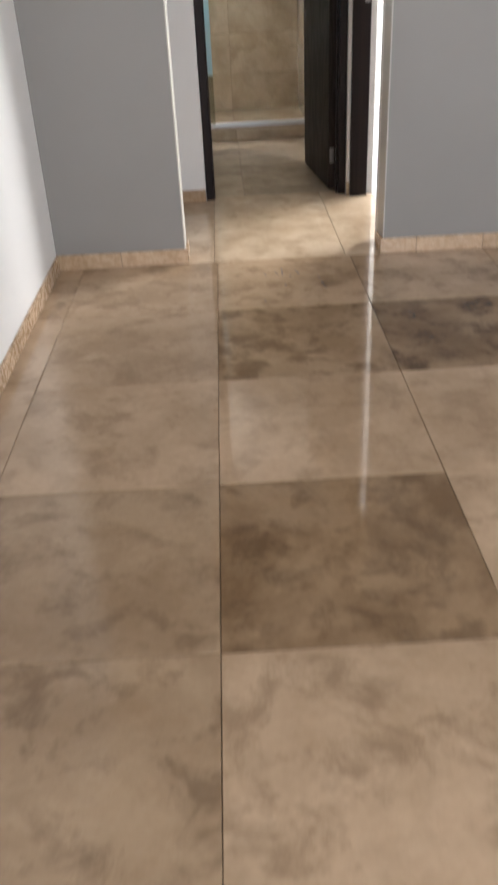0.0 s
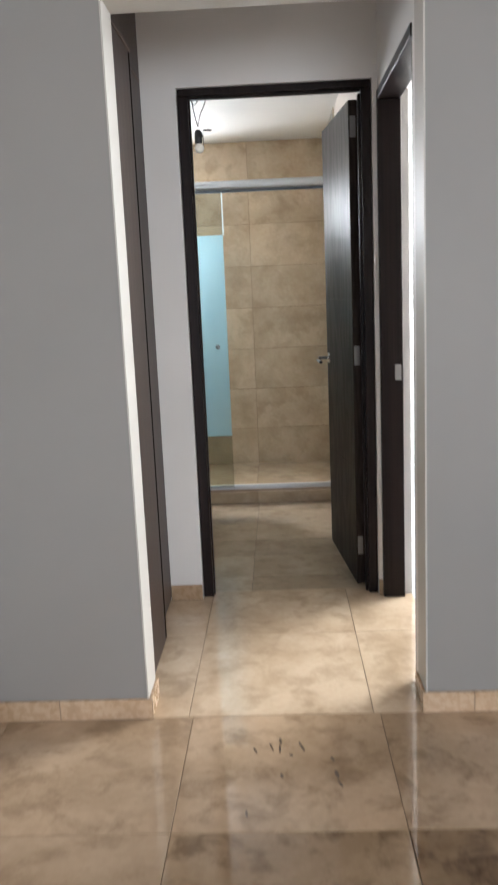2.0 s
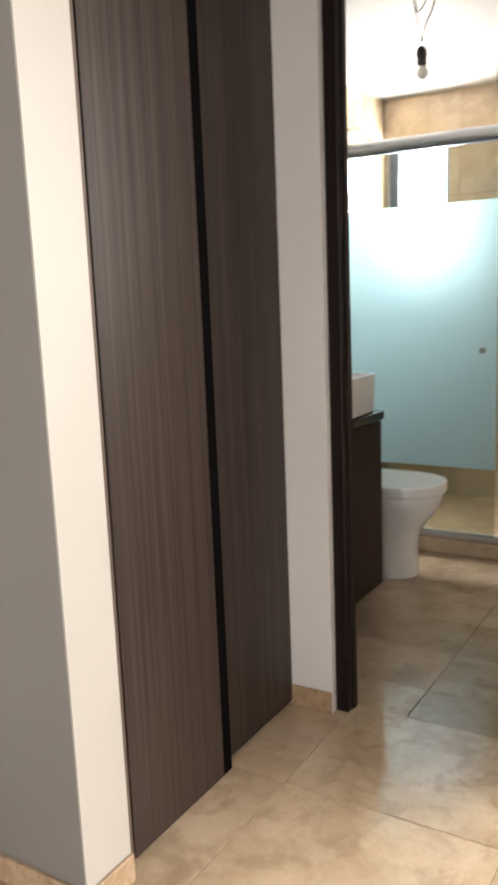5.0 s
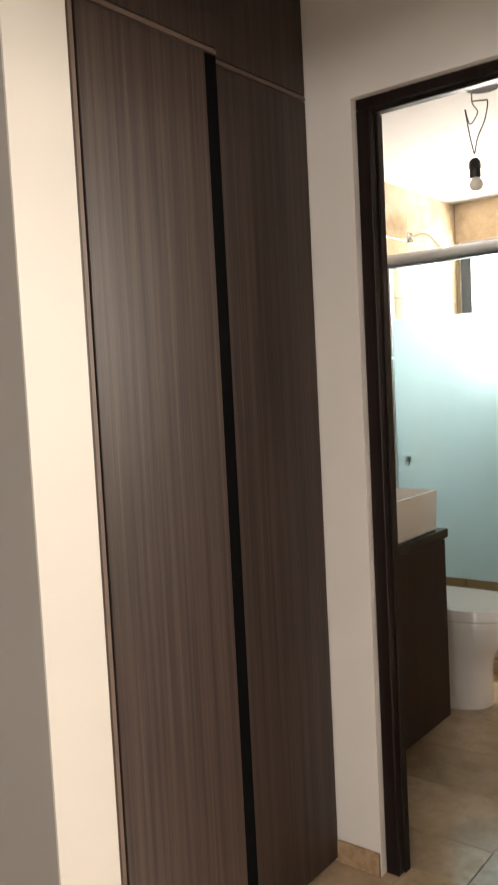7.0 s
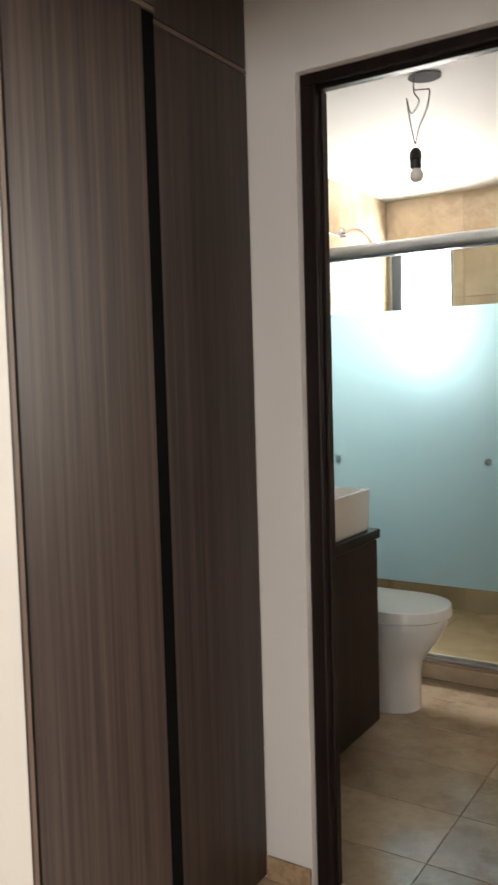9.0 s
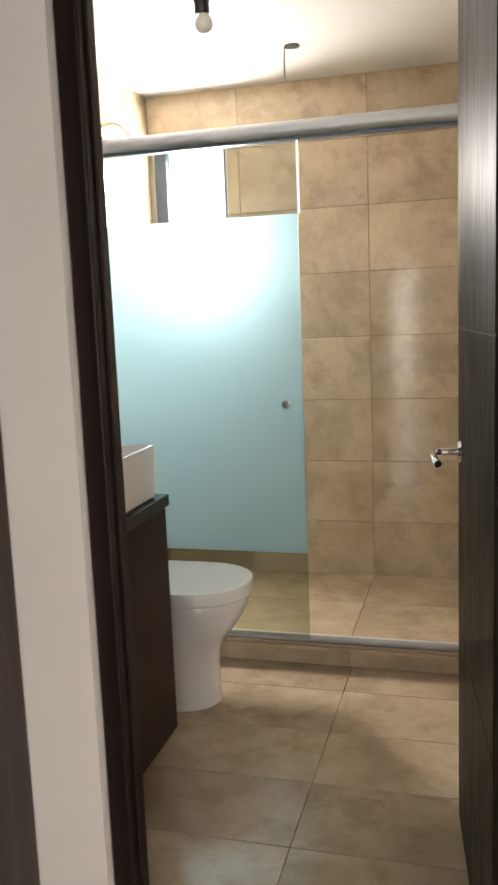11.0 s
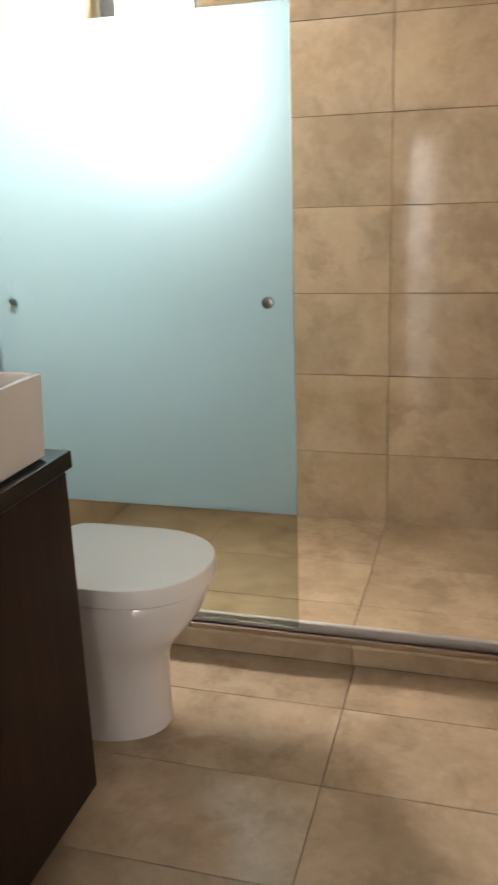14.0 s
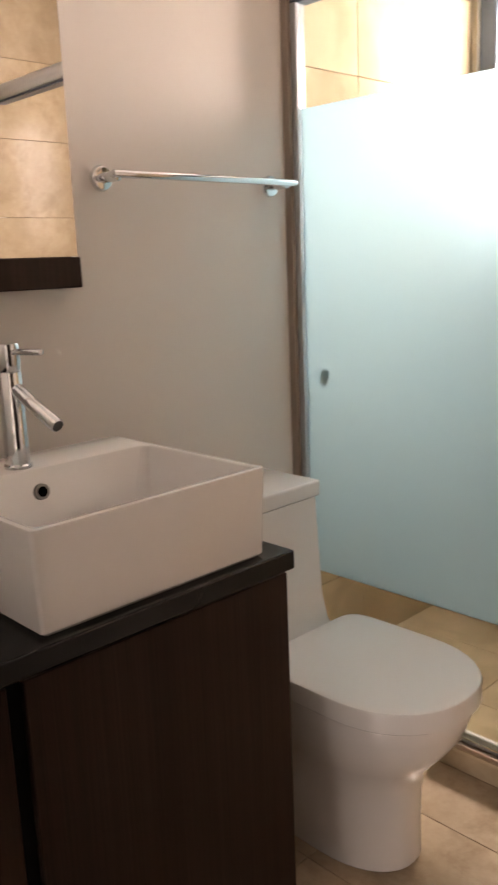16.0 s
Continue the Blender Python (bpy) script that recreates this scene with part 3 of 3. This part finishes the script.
# the spout is solid; a black disc paints the dark of its opening
part("aerator", rod((-0.4842, 0.67597, 1.0621), (-0.4831, 0.6761, 1.0615), 0.0100, 0.0100, 20), RUBBER, tap, "dark disc painting the shade of the round spout outlet")
part("lever", rod((-0.600, 0.660, 1.180), (-0.508, 0.672, 1.183), 0.0055, 0.0055, 14, bevel=0.002), CHROME, tap, smooth=True)
settle(tap)
tap.location += BATH_SET

mir = thing("wall_mirror", (XL, 0.6, 1.34), "frameless wall mirror with dark shelf rail below", "mirror")
part("glass", box(PX + 0.001, PX + 0.014, 0.22, 0.958, 1.338, 2.10, 0.001), MIRROR, mir)
part("shelf", box(PX + 0.001, PX + 0.045, 0.20, 0.944, 1.276, 1.3375, 0.002), VANITY, mir, "dark wood shelf rail")
settle(mir)
mir.location += BATH_SET

bar = thing("towel_bar", (XL + 0.07, 1.26, 1.49), "chrome towel bar on greige wall", "towel bar")
for y in (1.058, 1.57):
    part("flange", rod((PX + 0.001, y, 1.488), (PX + 0.012, y, 1.488), 0.028, 0.024, 28, bevel=0.002), CHROME, bar, smooth=True)
    part("post", rod((PX + 0.011, y, 1.488), (PX + 0.065, y, 1.488), 0.011, 0.011, 20, bevel=0.002), CHROME, bar, smooth=True)
part("rail", rod((PX + 0.062, 1.048, 1.492), (PX + 0.062, 1.605, 1.492), 0.0085, 0.0085, 18, bevel=0.002), CHROME, bar, smooth=True)
settle(bar)
bar.location += BATH_SET + Vector((0, -0.021, 0.011))


# ---- toilet ----
def oval(bm, xb, xt, yc, half, z, back=0.6, n=36):
    """A plan ring: squarish at the back, round at the front tip."""
    out = []
    L = xt - xb
    for i in range(n):
        a = 2 * math.pi * i / n
        c, s = math.cos(a), math.sin(a)
        p = 2.2 if c > 0 else 9.0
        xm = xb + L * back
        ex, ey = abs(c) ** (2 / p), abs(s) ** (2 / p)
        x = xm + ((xt - xm) * ex if c > 0 else -(xm - xb) * ex)
        out.append(bm.verts.new((x, yc + half * ey * (1 if s >= 0 else -1), z)))
    return out


def toilet():
    yc = 1.305
    root = thing("toilet", (-0.5, yc, 0), "white one-piece ceramic toilet with closed lid", "toilet")
    bm = bmesh.new()
    rings = []
    for z, xt, h in ((0.0, -0.222, 0.108), (0.006, -0.216, 0.112), (0.10, -0.217, 0.112), (0.165, -0.216, 0.115), (0.205, -0.209, 0.122), (0.235, -0.194, 0.132),
                     (0.265, -0.170, 0.145), (0.295, -0.145, 0.158), (0.33, -0.122, 0.168), (0.365, -0.110, 0.173), (0.392, -0.105, 0.174), (0.398, -0.108, 0.172)):
        rings.append(oval(bm, -0.842, xt, yc, h, z, 0.72))
    skin(bm, rings)
    part("bowl", bm, CERAMIC, root, smooth=True)
    bm = bmesh.new()
    skin(bm, [oval(bm, -0.522, t, yc, h, z, 0.52) for z, t, h in ((0.3983, -0.106, 0.172), (0.404, -0.104, 0.173))])
    part("seat", bm, SEATP, root, smooth=True)
    bm = bmesh.new()
    skin(bm, [oval(bm, -0.526, t, yc, h, z, 0.52) for z, t, h in ((0.4045, -0.094, 0.181), (0.408, -0.089, 0.184), (0.4465, -0.089, 0.184), (0.4505, -0.091, 0.1825), (0.452, -0.095, 0.179), (0.4522, -0.110, 0.164))])
    part("lid", bm, SEATP, root, "flat white closed lid", True)
    bm = bmesh.new()
    rings = []
    for z, xf, h in ((0.395, -0.545, 0.155), (0.43, -0.572, 0.152), (0.50, -0.588, 0.150), (0.744, -0.602, 0.148)):
        rings.append([bm.verts.new(c) for c in ((-0.842, yc - h, z), (-0.842, yc + h, z), (xf - 0.012, yc + h, z), (xf, yc + h - 0.012, z), (xf, yc - h + 0.012, z), (xf - 0.012, yc - h, z))])
    skin(bm, rings)
    bmesh.ops.bevel(bm, geom=[e for e in bm.edges if e.calc_face_angle(0) > 0.5], offset=0.004, segments=2, affect="EDGES")
    part("tank", bm, CERAMIC, root, smooth=True)
    part("tank_lid", box(-0.8435, -0.597, yc - 0.152, yc + 0.152, 0.7455, 0.786, 0.007, 3), CERAMIC, root, "flat ceramic tank lid", True)
    part("flush_button", rod((-0.72, yc, 0.7863), (-0.72, yc, 0.790), 0.022, 0.020, 24), CHROME, root, smooth=True)
    settle(root)
    root.location += BATH_SET


toilet()

# ---- bare lamp fittings ----
lamp = thing("bare_bulb_lamp", (0.02, 0.82, BC), "bare unlit bulb hanging on loose wires", "hanging bulb")
# the ceiling is uncut: a dark disc below it paints the hole's shade
bm = rod((0.03, 0.82, BC - 0.004), (0.03, 0.82, BC - 0.0005), 0.055, 0.052, 28)
part("ceiling_hole", bm, HOLE_SHADE, lamp, "dark disc painting the shade of an open ceiling box")
part("wire", tube([(0.0, 0.80, BC - 0.003), (0.0, 0.80, BC - 0.05), (0.018, 0.80, BC - 0.085), (-0.008, 0.795, BC - 0.12), (-0.022, 0.79, BC - 0.07), (-0.006, 0.785, BC - 0.16), (0.008, 0.785, BC - 0.225)], 0.0022), WIRE, lamp, smooth=True)
part("wire", tube([(0.0, 0.80, BC - 0.045), (0.04, 0.795, BC - 0.052), (0.058, 0.79, BC - 0.062), (0.046, 0.79, BC - 0.12), (0.022, 0.787, BC - 0.17), (0.010, 0.785, BC - 0.225)], 0.0022), WIRE, lamp, smooth=True)
part("socket", lathe((0.009, 0.785, 2.075), [(0.016, 0), (0.019, 0.006), (0.018, 0.028), (0.021, 0.032), (0.019, 0.055), (0.010, 0.066)], 20), RUBBER, lamp, "black bulb socket", True)
part("bulb", lathe((0.012, 0.785, 2.030), [(0.002, 0), (0.012, 0.003), (0.020, 0.011), (0.023, 0.022), (0.021, 0.033), (0.014, 0.042), (0.012, 0.047)], 24), BULBM, lamp, "small opal bulb", True)
settle(lamp)
box2 = thing("open_lamp_point", (-0.06, 2.09, BC), "open ceiling lamp hole with dangling wire", "wire")
# second lamp hole, likewise a disc with the shade in its colour
part("ceiling_hole", rod((-0.04, 2.09, BC - 0.004), (-0.04, 2.09, BC - 0.0005), 0.032, 0.030, 24), HOLE_SHADE, box2)
part("wire", tube([(-0.068, 2.085, BC - 0.003), (-0.07, 2.08, BC - 0.06), (-0.068, 2.075, BC - 0.125)], 0.0028), WIRE, box2, smooth=True)
part("wire", tube([(-0.068, 2.075, BC - 0.12), (-0.10, 2.06, BC - 0.137), (-0.14, 2.05, BC - 0.143)], 0.0022), WIREW, box2, smooth=True)
settle(box2)


# ---- tiles ----
MESHES = {}


def slab(axis, w, h, depth, mat, round_edge=0.0012):
    """One tile, lying in the plane square to the axis, centred on its face."""
    key = (axis, round(w, 3), round(h, 3), depth, mat.name)
    if key not in MESHES:
        if axis == "z":
            bm = box(-w / 2, w / 2, -h / 2, h / 2, -depth, 0, round_edge)
        elif axis == "y":
            bm = box(-w / 2, w / 2, 0, depth, -h / 2, h / 2, round_edge)
        elif axis == "x":
            bm = box(-depth, 0, -w / 2, w / 2, -h / 2, h / 2, round_edge)
        else:
            bm = box(0, depth, -w / 2, w / 2, -h / 2, h / 2, round_edge)
        me = bpy.data.meshes.new("tile")
        bm.to_mesh(me)
        bm.free()
        me.materials.append(mat)
        MESHES[key] = me
    return MESHES[key]


def lay(owner, axis, level, us, vs, mat, holes=(), gap=0.0018, depth=0.010, name="tile", stained=(), tilt=0.0):
    """Tiles between the joint lines us and vs of one surface; holes are (u0, u1, v0, v1) that are cut out."""
    for a, b in zip(us, us[1:]):
        for c, d in zip(vs, vs[1:]):
            cells = [(a, b, c, d)]
            for h0, h1, g0, g1 in holes:
                cut = []
                for p, q, r, s in cells:
                    if q <= h0 or p >= h1 or s <= g0 or r >= g1:
                        cut.append((p, q, r, s))
                        continue
                    lo, hi = max(r, g0), min(s, g1)
                    if p < h0:
                        cut.append((p, h0, lo, hi))
                    if q > h1:
                        cut.append((h1, q, lo, hi))
                    if r < g0:
                        cut.append((p, q, r, g0))
                    if s > g1:
                        cut.append((p, q, g1, s))
                cells = cut
            for p, q, r, s in cells:
                w, h = q - p - gap, s - r - gap
                if w < 0.008 or h < 0.008:
                    continue
                ob = new(name, slab(axis, w, h, depth, next((sm for su, sv, sm in stained if p < su < q and r < sv < s), mat)))
                u, v = (p + q) / 2, (r + s) / 2
                lift = random.uniform(0, 0.0004)
                ob.location = {"z": (u, v, level + lift), "y": (u, level - lift, v), "x": (level + lift, u, v), "-x": (level - lift, u, v)}[axis]
                ob.rotation_euler = [radians(random.uniform(-tilt, tilt)) for _ in range(3)] if tilt else (0, 0, 0)
                ob.parent = owner


def lines(start, stop, origin, step):
    """Joint lines at origin + k * step, with both ends."""
    k0, k1 = math.ceil((start - origin) / step + 0.02), math.floor((stop - origin) / step - 0.02)
    return [start] + [origin + k * step for k in range(k0, k1 + 1)] + [stop]


floor = structure("floor", box(LW - 0.1, RX, RY, YF, -0.12, -0.006), GROUT, "polished beige travertine floor with brown stains", "floor")
lay(floor, "z", 0.0, lines(LW, RX, 0.050, 0.602), lines(RY, YF, -0.40, 0.612), FLOOR, stained=[(0.3, -3.2, FLOOR_DARK), (0.9, -1.9, FLOOR_DARK), (0.3, -1.9, FLOOR_MID), (-0.3, -3.8, FLOOR_MID), (-0.3, -3.2, FLOOR_MID), (1.6, -3.2, FLOOR_DARK)])
floor_hall = structure("floor_hall", box(FX - 0.1, 0.92, YF, 0.085, -0.12, -0.006), GROUT, "polished travertine hall floor, side-room light put into its colour", "floor")
lay(floor_hall, "z", 0.0, [FX - 0.09, 0.035, 0.632, 0.92], [YF, -0.40, 0.085], FLOOR_LIT)
floor_bath = structure("floor_bath", box(XL - 0.01, XR + 0.01, 0.085, 1.75, -0.12, -0.006), GROUT, "honed travertine bathroom floor", "floor")
lay(floor_bath, "z", 0.0, [XL - 0.01, -0.390, 0.207, XR + 0.01], lines(0.085, 1.682, 1.175, 0.298), BFLOOR)

ROWS = [0.071] + [0.341 + 0.2948 * i for i in range(7)] + [BC]
lay(wall_back, "y", YB, [XL, -0.410, 0.190, XR], ROWS, WTILE, [(WX0, WX1, WZ0, WZ1)], tilt=0.16)
left_tiles = structure("wall_shower_left", box(XL - 0.0099, XL - 0.006, 1.66, YB + 0.01, 0.06, BC), GROUT, "travertine tiled shower side wall", "wall")
lay(left_tiles, "x", XL, [1.648, 1.98, YB], ROWS, WTILE, depth=0.006)
right_tiles = structure("wall_shower_right", box(XR + 0.006, XR + 0.0099, 1.66, YB + 0.01, 0.06, BC), GROUT, "travertine tiled shower side wall", "wall")
lay(right_tiles, "-x", XR, [1.60, 2.03, YB], ROWS, WTILE, depth=0.006)
base_tiles = structure("floor_shower", box(XL, XR, 1.751, YB, 0.0605, 0.0665), GROUT, "travertine tiled shower floor", "floor")
lay(base_tiles, "z", 0.075, [XL, -0.410, 0.190, XR], [1.751, 1.895, 2.19, YB], WTILE, depth=0.008)
lay(curb, "y", 1.680, [XL, -0.387, 0.200, XR], [0.0, 0.0685], WTILE, depth=0.0098)
lay(curb, "z", 0.0805, [XL, -0.387, 0.200, XR], [1.652, 1.752], WTILE, depth=0.011)


def skirting(name, axis, level, us, height=0.07):
    own = structure(name, box(*{"y": (us[0], us[-1], level + 0.0005, level + 0.002, 0, height - 0.002), "x": (level - 0.002, level - 0.0005, us[0], us[-1], 0, height - 0.002),
                               "-x": (level + 0.0005, level + 0.002, us[0], us[-1], 0, height - 0.002)}[axis]), GROUT, "low travertine skirting", "baseboard")
    lay(own, axis, level, us, [0.001, height], SKIRT, depth=0.0095)


skirting("baseboard_front_left", "y", YF - 0.0105, [LW, -0.38, OL + 0.012])
skirting("baseboard_front_right", "y", YF - 0.0105, lines(OR - 0.012, RX, 0.95, 0.3))
skirting("baseboard_left", "x", LW + 0.0105, lines(RY, YF - 0.012, -1.6, 0.6))
skirting("baseboard_opening_left", "x", OL + 0.0105, [YF - 0.0105, YJ])
skirting("baseboard_opening_right", "-x", OR - 0.0105, [YF - 0.0105, YJ])
skirting("baseboard_hall", "y", -0.0105, [FX - 0.034, -0.009])
skirting("baseboard_hall_corner", "y", -0.0105, [0.7752, OR - 0.002])


def floor_marks():
    """Dried drips and scuffs on the tile in front of the hall: thin flat slivers, uneven in length."""
    bm = bmesh.new()
    for i in range(11):
        x, y = random.uniform(0.17, 0.50), random.uniform(-1.62, -1.14)
        half, long = random.uniform(0.003, 0.006), random.uniform(0.012, 0.07)
        lean = random.uniform(-0.35, 0.05)
        ring = []
        for j in range(10):
            a = 2 * math.pi * j / 10
            u, v = half * math.cos(a) * random.uniform(0.7, 1.1), long / 2 * math.sin(a)
            ring.append((x + u + v * lean, y + v))
        skin(bm, [[bm.verts.new((p, q, z)) for p, q in ring] for z in (0.0002, 0.0008)])
    return bm


tagged(link("floor_marks", floor_marks(), plain("dried_brown_drips", (0.11, 0.066, 0.036), 0.35)), "brown dried drips and scuffs on polished travertine", "stain", kind="stuff")
